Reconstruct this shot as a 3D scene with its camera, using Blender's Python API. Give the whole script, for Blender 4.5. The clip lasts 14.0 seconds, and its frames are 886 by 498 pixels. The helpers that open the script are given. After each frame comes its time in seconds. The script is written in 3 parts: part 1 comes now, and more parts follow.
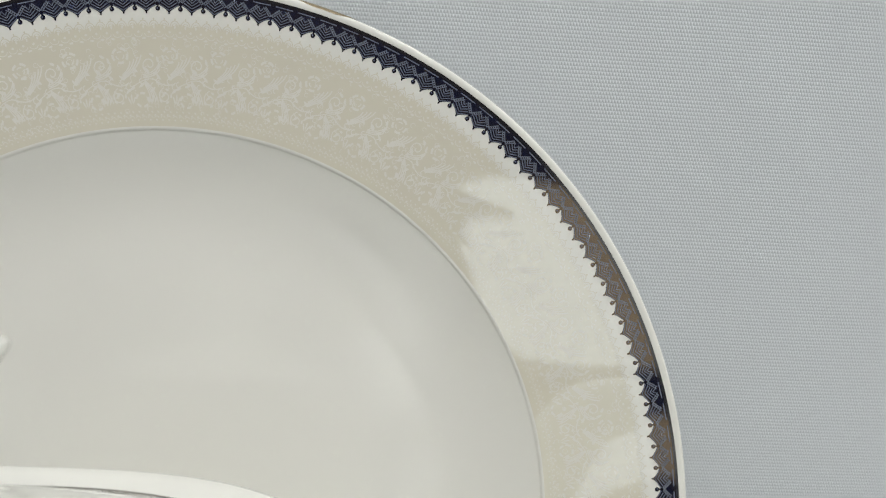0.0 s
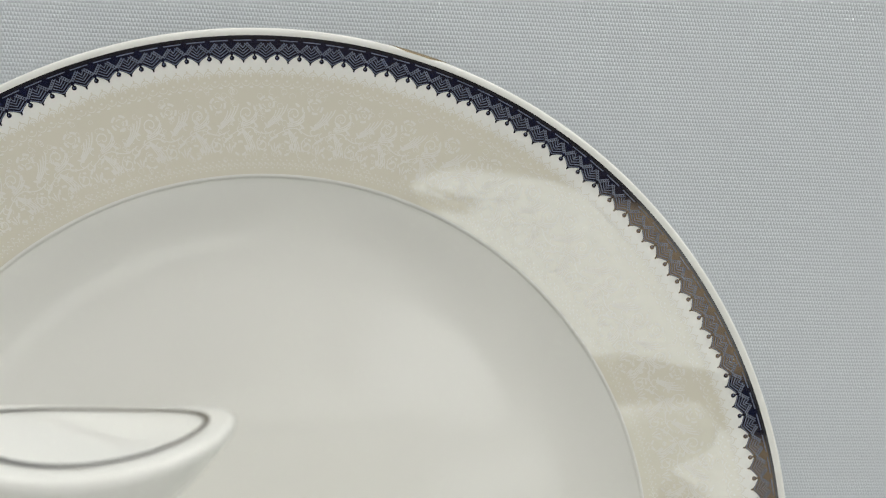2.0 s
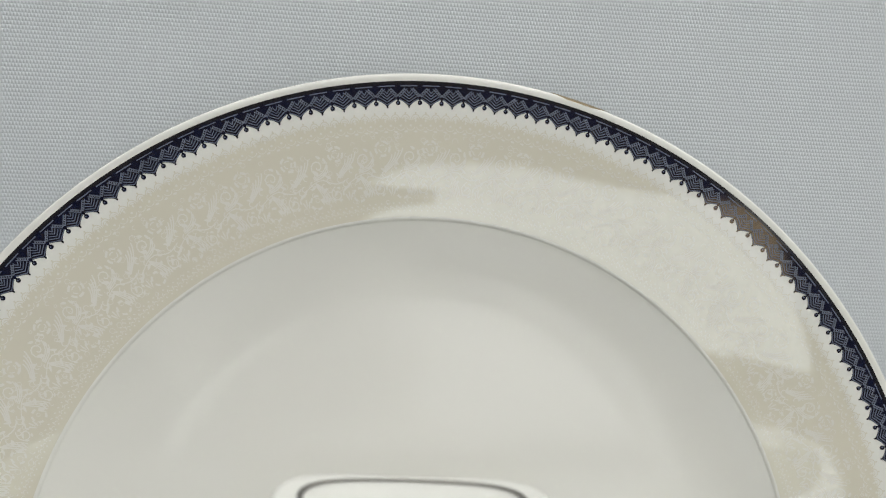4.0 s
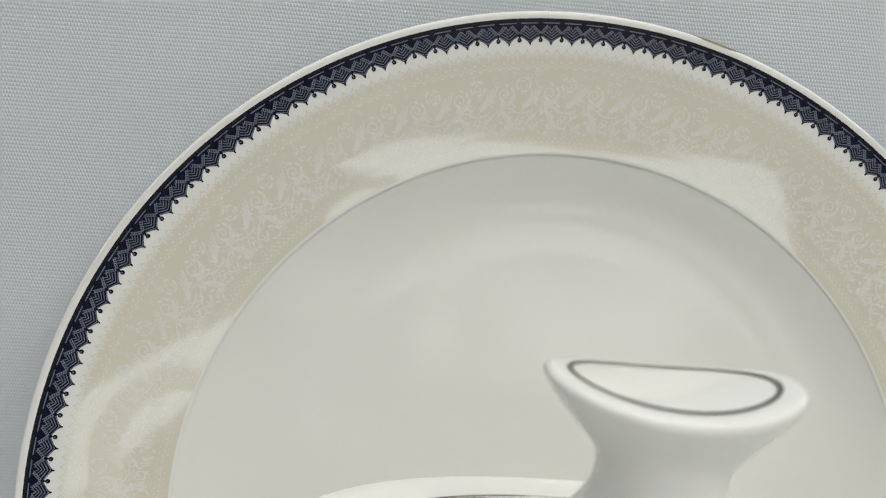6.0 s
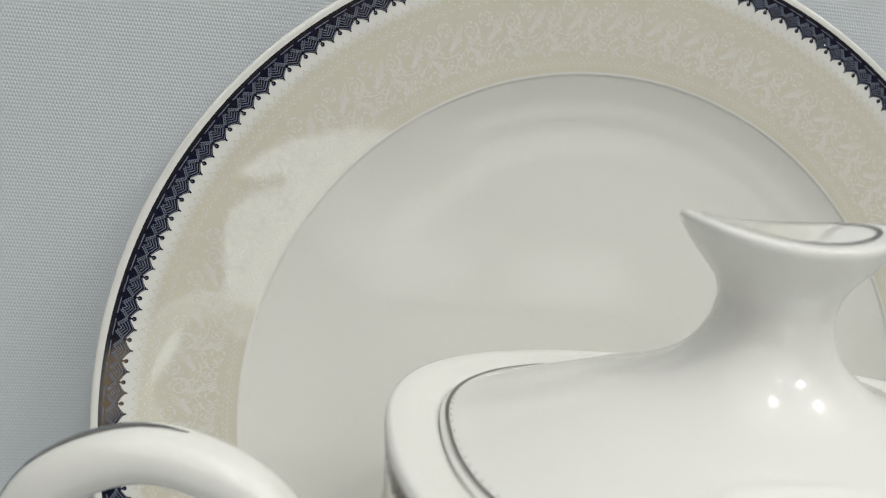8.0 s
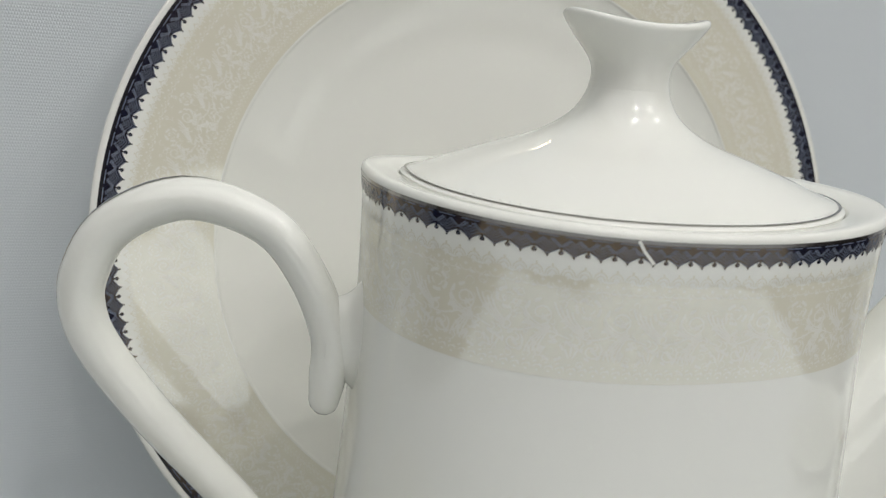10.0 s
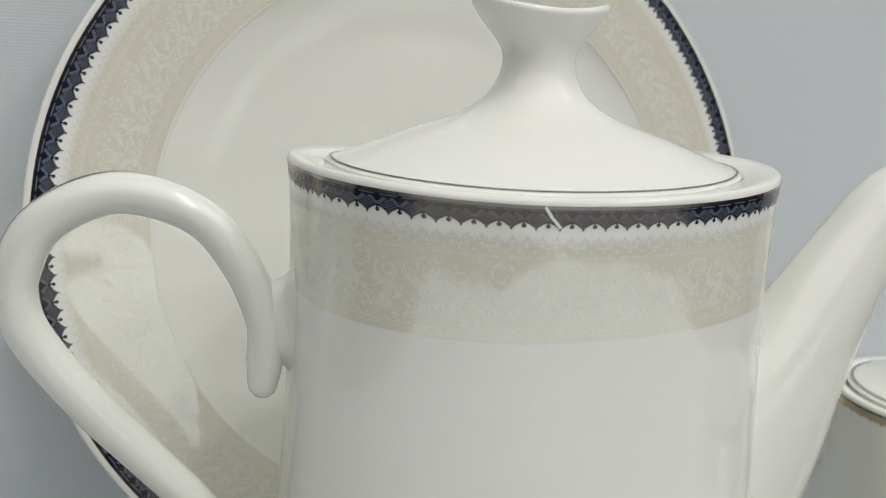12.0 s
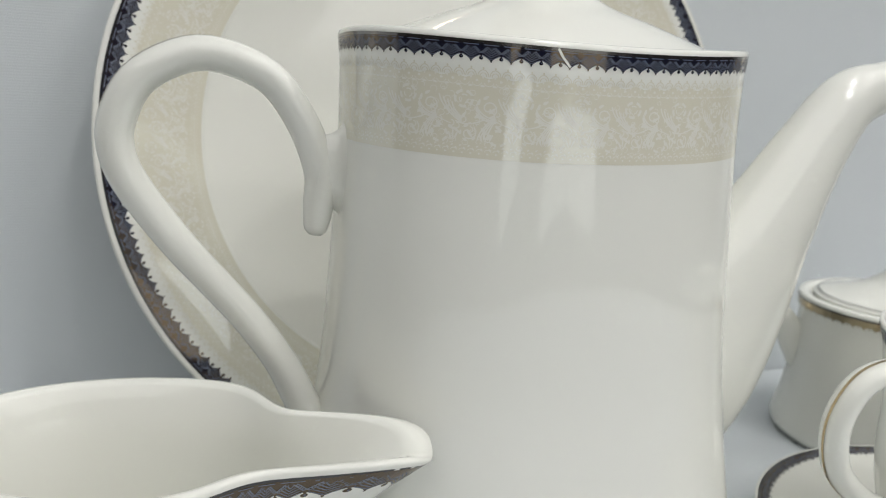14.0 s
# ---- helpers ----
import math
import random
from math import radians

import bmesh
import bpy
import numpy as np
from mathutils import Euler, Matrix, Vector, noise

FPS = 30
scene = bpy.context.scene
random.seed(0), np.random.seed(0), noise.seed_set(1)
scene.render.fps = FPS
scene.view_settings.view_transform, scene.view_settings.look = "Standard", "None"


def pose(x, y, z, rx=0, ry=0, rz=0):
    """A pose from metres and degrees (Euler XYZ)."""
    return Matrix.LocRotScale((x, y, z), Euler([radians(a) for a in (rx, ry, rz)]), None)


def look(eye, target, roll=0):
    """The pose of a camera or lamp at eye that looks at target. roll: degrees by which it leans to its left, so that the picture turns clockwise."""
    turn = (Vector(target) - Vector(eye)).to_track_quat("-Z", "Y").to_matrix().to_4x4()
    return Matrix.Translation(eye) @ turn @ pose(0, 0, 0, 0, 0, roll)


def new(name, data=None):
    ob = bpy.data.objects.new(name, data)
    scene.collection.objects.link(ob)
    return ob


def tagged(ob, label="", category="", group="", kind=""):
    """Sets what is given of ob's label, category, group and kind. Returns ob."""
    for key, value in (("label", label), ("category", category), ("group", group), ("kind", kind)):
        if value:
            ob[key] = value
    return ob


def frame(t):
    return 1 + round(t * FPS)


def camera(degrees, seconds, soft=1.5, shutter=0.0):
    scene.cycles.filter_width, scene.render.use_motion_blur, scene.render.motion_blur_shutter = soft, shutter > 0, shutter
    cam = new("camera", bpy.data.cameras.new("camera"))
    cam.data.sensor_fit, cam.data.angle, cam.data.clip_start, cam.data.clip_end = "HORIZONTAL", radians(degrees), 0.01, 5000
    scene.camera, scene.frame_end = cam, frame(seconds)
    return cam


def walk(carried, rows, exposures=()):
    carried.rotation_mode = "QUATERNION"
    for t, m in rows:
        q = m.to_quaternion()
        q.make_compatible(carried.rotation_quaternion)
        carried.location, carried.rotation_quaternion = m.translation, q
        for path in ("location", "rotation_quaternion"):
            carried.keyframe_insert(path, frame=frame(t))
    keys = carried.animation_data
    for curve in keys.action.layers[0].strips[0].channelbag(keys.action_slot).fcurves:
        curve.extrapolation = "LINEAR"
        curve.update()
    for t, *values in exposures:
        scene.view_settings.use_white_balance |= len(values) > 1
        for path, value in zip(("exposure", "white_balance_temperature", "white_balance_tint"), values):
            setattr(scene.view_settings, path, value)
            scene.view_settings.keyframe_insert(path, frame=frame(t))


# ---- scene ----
cam = camera(60.84, 14.0, 1.05)
cam.data.dof.use_dof, cam.data.dof.focus_distance, cam.data.dof.aperture_fstop = True, 0.175, 21
# seconds, eye, a point looked at, lean in degrees
PATH = [
    (0.0, (0.0544, -0.1735, 0.2379), (0.0691, 0.0225, 0.2008), 3.52),
    (0.5, (0.0453, -0.1711, 0.2367), (0.0599, 0.0254, 0.2027), 3.72),
    (1.0, (0.0373, -0.1709, 0.2407), (0.0522, 0.0255, 0.2061), 3.65),
    (1.5, (0.0311, -0.1733, 0.2450), (0.0464, 0.0228, 0.2086), 2.86),
    (2.0, (0.0255, -0.1715, 0.2427), (0.0436, 0.0250, 0.2102), 2.14),
    (2.5, (0.0190, -0.1709, 0.2492), (0.0366, 0.0260, 0.2188), 2.34),
    (3.0, (0.0102, -0.1696, 0.2509), (0.0267, 0.0275, 0.2211), 2.78),
    (5.5, (-0.0390, -0.1728, 0.2493), (-0.0266, 0.0236, 0.2136), 4.33),
    (6.0, (-0.0446, -0.1762, 0.2392), (-0.0325, 0.0198, 0.2011), 4.80),
    (6.5, (-0.0565, -0.1796, 0.2318), (-0.0430, 0.0157, 0.1910), 5.25),
    (7.0, (-0.0601, -0.1806, 0.2288), (-0.0447, 0.0142, 0.1861), 5.41),
    (7.5, (-0.0664, -0.1849, 0.2250), (-0.0456, 0.0092, 0.1815), 5.70),
    (8.0, (-0.0766, -0.1896, 0.2231), (-0.0471, 0.0032, 0.1789), 5.60),
    (8.5, (-0.0823, -0.1997, 0.2226), (-0.0427, -0.0091, 0.1768), 5.21),
    (9.0, (-0.0968, -0.2173, 0.2079), (-0.0483, -0.0292, 0.1605), 5.82),
    (11.5, (-0.0905, -0.2509, 0.1894), (-0.0271, -0.0671, 0.1424), 2.30),
    (12.0, (-0.0910, -0.2523, 0.1895), (-0.0244, -0.0692, 0.1443), 2.12),
    (12.5, (-0.0926, -0.2617, 0.2008), (-0.0247, -0.0789, 0.1565), 2.03),
    (13.0, (-0.0956, -0.2705, 0.1966), (-0.0271, -0.0877, 0.1530), 2.08),
    (13.5, (-0.1092, -0.2804, 0.1767), (-0.0396, -0.0978, 0.1340), 2.63),
    (14.0, (-0.1142, -0.2891, 0.1574), (-0.0441, -0.1068, 0.1144), 2.60),
]
walk(cam, [(t, look(eye, target, lean)) for t, eye, target, lean in PATH], [(0.0, 0.06), (5.5, 0.05), (7.0, -0.02), (9.0, -0.01), (11.5, 0.0), (14.0, 0.05)])

# ---- light: an added ceiling-wide fill lamp and small downlights of the hall ----
world = bpy.data.worlds.new("hall")
world.use_nodes = True
world.node_tree.nodes["Background"].inputs["Color"].default_value = (0.9, 0.95, 1.0, 1)
world.node_tree.nodes["Background"].inputs["Strength"].default_value = 0.1
scene.world = world


def fill_lamp(x, y, z, wide, deep, watts, colour):
    data = bpy.data.lights.new("ceiling_fill", "AREA")
    data.shape, data.size, data.size_y, data.energy, data.color = "RECTANGLE", wide, deep, watts, colour
    ob = new("ceiling_fill", data)
    ob.matrix_basis = pose(x, y, z)
    return ob


# One lamp over nearly the whole ceiling, added as soft fill.
FILLS = [(0.0, -2.05, 5.0, 4.0, 70)]
for px, py, wide, deep, watts in FILLS:
    fill_lamp(px, py, 2.13, wide, deep, watts, (1.0, 0.99, 0.985))
SPOTS = [(0.55, -0.80), (1.55, -0.80), (0.55, -1.80), (1.55, -1.80)]
for px, py in SPOTS:
    data = bpy.data.lights.new("downlight", "POINT")
    data.energy, data.shadow_soft_size, data.color = 17.0, 0.035, (1.0, 0.995, 0.985)
    new("downlight", data).matrix_basis = pose(px, py, 2.10)

# All lengths in metres. The table top is z = 0; the plate leans back against the cloth wall.

# ---- materials ----
def material(name, base, rough=0.5, metal=0.0, ior=1.5, tint=None):
    m = bpy.data.materials.new(name)
    m.use_nodes = True
    b = m.node_tree.nodes["Principled BSDF"]
    b.inputs["Base Color"].default_value = (*base, 1)
    b.inputs["Roughness"].default_value = rough
    b.inputs["Metallic"].default_value = metal
    b.inputs["IOR"].default_value = ior
    if tint:
        b.inputs["Specular Tint"].default_value = (*tint, 1)
    return m, m.node_tree, b


def add_noise(nt, bsdf, base, scale, amount, bump=0.0, bump_scale=None, rough=None):
    """Two scales of slight colour change, and fine relief."""
    co = nt.nodes.new("ShaderNodeTexCoord")
    big = nt.nodes.new("ShaderNodeTexNoise")
    big.inputs["Scale"].default_value = scale
    big.inputs["Detail"].default_value = 6
    nt.links.new(co.outputs["Object"], big.inputs["Vector"])
    mix = nt.nodes.new("ShaderNodeMix")
    mix.data_type = "RGBA"
    mix.inputs[6].default_value = (*[c * (1 - amount) for c in base], 1)
    mix.inputs[7].default_value = (*[min(1, c * (1 + amount)) for c in base], 1)
    nt.links.new(big.outputs["Fac"], mix.inputs[0])
    nt.links.new(mix.outputs[2], bsdf.inputs["Base Color"])
    if rough:
        span = nt.nodes.new("ShaderNodeMapRange")
        span.inputs[3].default_value, span.inputs[4].default_value = rough
        nt.links.new(big.outputs["Fac"], span.inputs[0])
        nt.links.new(span.outputs[0], bsdf.inputs["Roughness"])
    if bump:
        fine = nt.nodes.new("ShaderNodeTexNoise")
        fine.inputs["Scale"].default_value = bump_scale
        fine.inputs["Detail"].default_value = 3
        nt.links.new(co.outputs["Object"], fine.inputs["Vector"])
        bp = nt.nodes.new("ShaderNodeBump")
        bp.inputs["Strength"].default_value = bump
        bp.inputs["Distance"].default_value = 0.001
        nt.links.new(fine.outputs["Fac"], bp.inputs["Height"])
        nt.links.new(bp.outputs["Normal"], bsdf.inputs["Normal"])
    return mix


IVORY = (0.797, 0.80, 0.743)
porcelain, nt, b = material("ivory glazed porcelain", IVORY, 0.11, 0.0, 1.64)
add_noise(nt, b, IVORY, 14, 0.02, 0.012, 45, (0.02, 0.035))
# Rougher than the porcelain, so the well mirrors the panes only softly.
well_glaze, nt, b = material("ivory porcelain, rougher well glaze", IVORY, 0.10, 0.0, 1.64)
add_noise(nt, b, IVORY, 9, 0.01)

PEARL = (0.80, 0.89, 1.0)
BEIGE = (0.785, 0.757, 0.622)
beige, nt, b = material("beige pearl lustre lace print", BEIGE, 0.03, 0.0, 2.5, PEARL)
add_noise(nt, b, BEIGE, 40, 0.04, 0.0, None, (0.02, 0.04))

LACE = (0.775, 0.765, 0.695)
lace_white, nt, b = material("pale raised lace lines", LACE, 0.05, 0.0, 1.64)
add_noise(nt, b, LACE, 120, 0.04, 0.0, None, (0.02, 0.04))

NAVY = (0.005, 0.009, 0.030)
navy, nt, b = material("navy lustre print", NAVY, 0.06, 0.0, 2.15, (1.0, 0.74, 0.43))
add_noise(nt, b, NAVY, 90, 0.5, 0.0, None, (0.03, 0.07))

TRACE = (0.15, 0.17, 0.215)
trace, nt, b = material("grey blue print lines", TRACE, 0.14, 0.0, 1.8)
add_noise(nt, b, TRACE, 300, 0.3, 0.0, None, (0.15, 0.3))

BLACK = (0.018, 0.017, 0.018)
dark_edge, nt, b = material("near-black edge line", BLACK, 0.1, 0.0, 1.8)
add_noise(nt, b, BLACK, 200, 0.4, 0.0, None, (0.06, 0.14))

METAL = (0.30, 0.285, 0.27)
platinum, nt, b = material("dark platinum line", METAL, 0.16, 1.0)
add_noise(nt, b, METAL, 200, 0.3, 0.0, None, (0.1, 0.24))

GOLD = (0.52, 0.42, 0.27)
gold, nt, b = material("gold line and warm reflection colour", GOLD, 0.2, 1.0)
add_noise(nt, b, GOLD, 150, 0.3, 0.0, None, (0.12, 0.3))


def weave_material(name, base, pitch_x, pitch_z, across):
    """Plain weave: staggered thread tops in rows, gaps darkened in the colour as shade, random mottling. across: the
    two axes of the cloth.
    """
    m, nt, b = material(name, base, 0.75)
    b.inputs["Sheen Weight"].default_value = 0.15
    co = nt.nodes.new("ShaderNodeTexCoord")
    sep = nt.nodes.new("ShaderNodeSeparateXYZ")
    warp = nt.nodes.new("ShaderNodeTexNoise")
    warp.inputs["Scale"].default_value = 9
    nt.links.new(co.outputs["Object"], warp.inputs["Vector"])
    add = nt.nodes.new("ShaderNodeVectorMath")
    add.operation = "MULTIPLY_ADD"
    add.inputs[1].default_value = (0.002, 0.002, 0.002)
    nt.links.new(warp.outputs["Color"], add.inputs[0])
    nt.links.new(co.outputs["Object"], add.inputs[2])
    nt.links.new(add.outputs[0], sep.inputs[0])

    def op(kind, a, c=None):
        n = nt.nodes.new("ShaderNodeMath")
        n.operation = kind
        for i, v in enumerate((a, c)):
            if v is None:
                continue
            if isinstance(v, (int, float)):
                n.inputs[i].default_value = v
            else:
                nt.links.new(v, n.inputs[i])
        return n.outputs[0]

    row = op("MULTIPLY", sep.outputs[across[1]], math.pi / pitch_z)
    col = op("MULTIPLY", sep.outputs[across[0]], math.pi / pitch_x)
    rows = op("ABSOLUTE", op("SINE", row))
    stagger = op("MULTIPLY", op("FLOOR", op("DIVIDE", row, math.pi)), math.pi / 2)
    cols = op("ABSOLUTE", op("SINE", op("ADD", col, stagger)))
    height = op("MULTIPLY", op("POWER", rows, 0.7), op("ADD", op("MULTIPLY", cols, 0.7), 0.3))
    mottle = nt.nodes.new("ShaderNodeTexNoise")
    mottle.inputs["Scale"].default_value = 6
    mottle.inputs["Detail"].default_value = 4
    nt.links.new(co.outputs["Object"], mottle.inputs["Vector"])
    shade = op("ADD", op("MULTIPLY", height, 0.20), op("MULTIPLY", mottle.outputs["Fac"], 0.10))
    mix = nt.nodes.new("ShaderNodeMix")
    mix.data_type = "RGBA"
    mix.inputs[6].default_value = (*[c * 0.80 for c in base], 1)
    mix.inputs[7].default_value = (*[min(1, c * 1.45) for c in base], 1)
    nt.links.new(shade, mix.inputs[0])
    nt.links.new(mix.outputs[2], b.inputs["Base Color"])
    bp = nt.nodes.new("ShaderNodeBump")
    bp.inputs["Strength"].default_value = 0.28
    bp.inputs["Distance"].default_value = 0.0004
    nt.links.new(height, bp.inputs["Height"])
    nt.links.new(bp.outputs["Normal"], b.inputs["Normal"])
    return m


CLOTH = (0.70, 0.755, 0.78)
wall_cloth = weave_material("pale grey woven wall cloth", CLOTH, 0.00085, 0.00105, (0, 2))
table_cloth = weave_material("white woven table cloth", (0.64, 0.68, 0.70), 0.00085, 0.00105, (0, 1))
PAINT = (0.50, 0.49, 0.47)
room_paint, nt, b = material("warm white room paint", PAINT, 0.7)
add_noise(nt, b, PAINT, 3, 0.06, 0.1, 60)
DARKWALL = (0.055, 0.050, 0.045)
dark_panel, nt, b = material("dark brown surround for reflections", DARKWALL, 0.5)
add_noise(nt, b, DARKWALL, 5, 0.2, 0.1, 40)
FLOORC = (0.20, 0.18, 0.155)
floor_stone, nt, b = material("beige floor stone", FLOORC, 0.3)
add_noise(nt, b, FLOORC, 4, 0.15, 0.05, 30)
WOOD = (0.33, 0.24, 0.16)
wood, nt, b = material("plain table wood", WOOD, 0.5)
add_noise(nt, b, WOOD, 20, 0.25, 0.1, 90)
TRIM = (0.5, 0.5, 0.5)
lamp_metal, nt, b = material("brushed lamp metal", TRIM, 0.35, 1.0)
add_noise(nt, b, TRIM, 40, 0.1)


# ---- mesh helpers ----
def mesh_object(name, verts, faces, mat, parent=None, label="", smooth=True):
    me = bpy.data.meshes.new(name)
    me.from_pydata([tuple(v) for v in verts], [], faces)
    me.materials.append(mat)
    if smooth:
        me.polygons.foreach_set("use_smooth", [True] * len(me.polygons))
    me.update()
    ob = new(name, me)
    if parent:
        ob.parent = parent
    if label:
        tagged(ob, label)
    return ob


def thing(name, m, label, category, group=""):
    ob = new(name)
    ob.empty_display_size = 0.02
    ob.matrix_basis = m
    return tagged(ob, label, category, group)


def curve_fill(points, count):
    """Smooth run through the given points (Catmull-Rom)."""
    p = [Vector(q) for q in points]
    p = [p[0] * 2 - p[1]] + p + [p[-1] * 2 - p[-2]]
    out = []
    for k in range(count):
        s = k / (count - 1) * (len(p) - 3)
        i = min(int(s), len(p) - 4)
        u = s - i
        a, b, c, d = p[i:i + 4]
        out.append(0.5 * (2 * b + (c - a) * u + (2 * a - 5 * b + 4 * c - d) * u * u + (3 * b - a - 3 * c + d) * u ** 3))
    return out


def rings_mesh(rings, close_start=False, close_end=False):
    n = len(rings[0])
    verts = [v for r in rings for v in r]
    faces = []
    for i in range(len(rings) - 1):
        for j in range(n):
            k = (j + 1) % n
            faces.append((i * n + j, i * n + k, (i + 1) * n + k, (i + 1) * n + j))
    if close_start:
        faces.append(tuple(range(n - 1, -1, -1)))
    if close_end:
        o = (len(rings) - 1) * n
        faces.append(tuple(o + j for j in range(n)))
    return verts, faces


def squared(c, power):
    return math.copysign(abs(c) ** (2 / power), c)


def oval(a, b, z, n, bend=None, power=2.0):
    out = []
    for j in range(n):
        t = 2 * math.pi * j / n
        x, y, h = a * squared(math.cos(t), power), b * squared(math.sin(t), power), z
        if bend:
            x, y, h = bend(x, y, h, t)
        out.append((x, y, h))
    return out


def loft(profile, n=96, fine=0, bend=None, close_start=False, close_end=False, power=2.0):
    rows = curve_fill(profile, fine) if fine else profile
    return rings_mesh([oval(r[0], r[1], r[2], n, bend, power) for r in rows], close_start, close_end)


def tube(path, n=20, count=60):
    """path rows: u, z, half thickness in the plane, half thickness across it. Rounded ends."""
    pos = curve_fill([(p[0], p[1], 0) for p in path], count)
    siz = curve_fill([(p[2], p[3], 0) for p in path], count)
    rings = []
    for i, p in enumerate(pos):
        d = (pos[min(i + 1, count - 1)] - pos[max(i - 1, 0)]).normalized()
        nx, nz = -d.y, d.x
        rings.append((p, d, nx, nz, siz[i].x, siz[i].y))

    def ring(p, nx, nz, a, w):
        return [(p.x + nx * a * math.cos(t), w * math.sin(t), p.y + nz * a * math.cos(t)) for t in (2 * math.pi * j / n for j in range(n))]

    out = []
    for k in (0.15, 0.5, 0.87):
        p, d, nx, nz, a, w = rings[0]
        s = math.sqrt(1 - (1 - k) ** 2)
        out.append(ring(p - d * a * (1 - k), nx, nz, a * s, w * s))
    out += [ring(p, nx, nz, a, w) for p, d, nx, nz, a, w in rings]
    for k in (0.87, 0.5, 0.15):
        p, d, nx, nz, a, w = rings[-1]
        s = math.sqrt(1 - (1 - k) ** 2)
        out.append(ring(p + d * a * (1 - k), nx, nz, a * s, w * s))
    return rings_mesh(out, True, True)


def ridge(path, lo, hi, side, width, lift=0.00015, count=60):
    """A thin stripe along a tube's ridge between two shares of its length; side: +1 or -1 of the plane's normal. Tapers at its ends."""
    pos = curve_fill([(p[0], p[1], 0) for p in path], count)
    siz = curve_fill([(p[2], p[3], 0) for p in path], count)
    verts, faces = [], []
    idx = [i for i in range(count) if lo <= i / (count - 1) <= hi]
    for k, i in enumerate(idx):
        d = (pos[min(i + 1, count - 1)] - pos[max(i - 1, 0)]).normalized()
        nx, nz = -d.y * side, d.x * side
        a, w = siz[i].x + lift, siz[i].y + lift
        half = width * min(1, 0.12 + 4 * k / len(idx), 0.12 + 4 * (len(idx) - 1 - k) / len(idx))
        for e in (-1, -0.5, 0, 0.5, 1):
            t = half * e / w
            verts.append((pos[i].x + nx * a * math.cos(t), w * math.sin(t), pos[i].y + nz * a * math.cos(t)))
    for k in range(len(idx) - 1):
        for e in range(4):
            o = k * 5 + e
            faces.append((o, o + 1, o + 6, o + 5))
    return verts, faces


# ---- printed border and lace, laid on any surface ----
class Sheet:
    """Collects flat shapes given as (s, h): s metres round the rim, h metres down from its edge."""

    def __init__(self, surface, lift):
        self.surface, self.base, self.lift, self.count, self.verts, self.faces = surface, lift, lift, 0, [], []

    def raise_layer(self):
        """Each shape lies a little above the ones before it."""
        self.count += 1
        self.lift = self.base + 0.0000006 * (self.count % 20)

    def poly(self, pts):
        o = len(self.verts)
        self.verts += [self.surface(s, h, self.lift) for s, h in pts]
        self.faces.append(tuple(range(o, o + len(pts))))

    def stroke(self, pts, width):
        self.raise_layer()
        left, right = [], []
        for i, (s, h) in enumerate(pts):
            a, c = pts[max(i - 1, 0)], pts[min(i + 1, len(pts) - 1)]
            ds, dh = c[0] - a[0], c[1] - a[1]
            q = math.hypot(ds, dh) or 1
            left.append((s - dh / q * width / 2, h + ds / q * width / 2))
            right.append((s + dh / q * width / 2, h - ds / q * width / 2))
        for i in range(len(pts) - 1):
            self.poly([left[i], right[i], right[i + 1], left[i + 1]])

    def leaf(self, s, h, long, wide, turn):
        self.raise_layer()
        c, d = math.cos(turn), math.sin(turn)
        pts = []
        for k in range(8):
            t = 2 * math.pi * k / 8
            x, y = long * math.cos(t), wide * math.sin(t) * (1.0 - 0.35 * math.cos(t))
            pts.append((s + x * c - y * d, h + x * d + y * c))
        self.poly(pts)

    def make(self, name, mat, parent, label=""):
        return mesh_object(name, self.verts, self.faces, mat, parent, label, smooth=False)


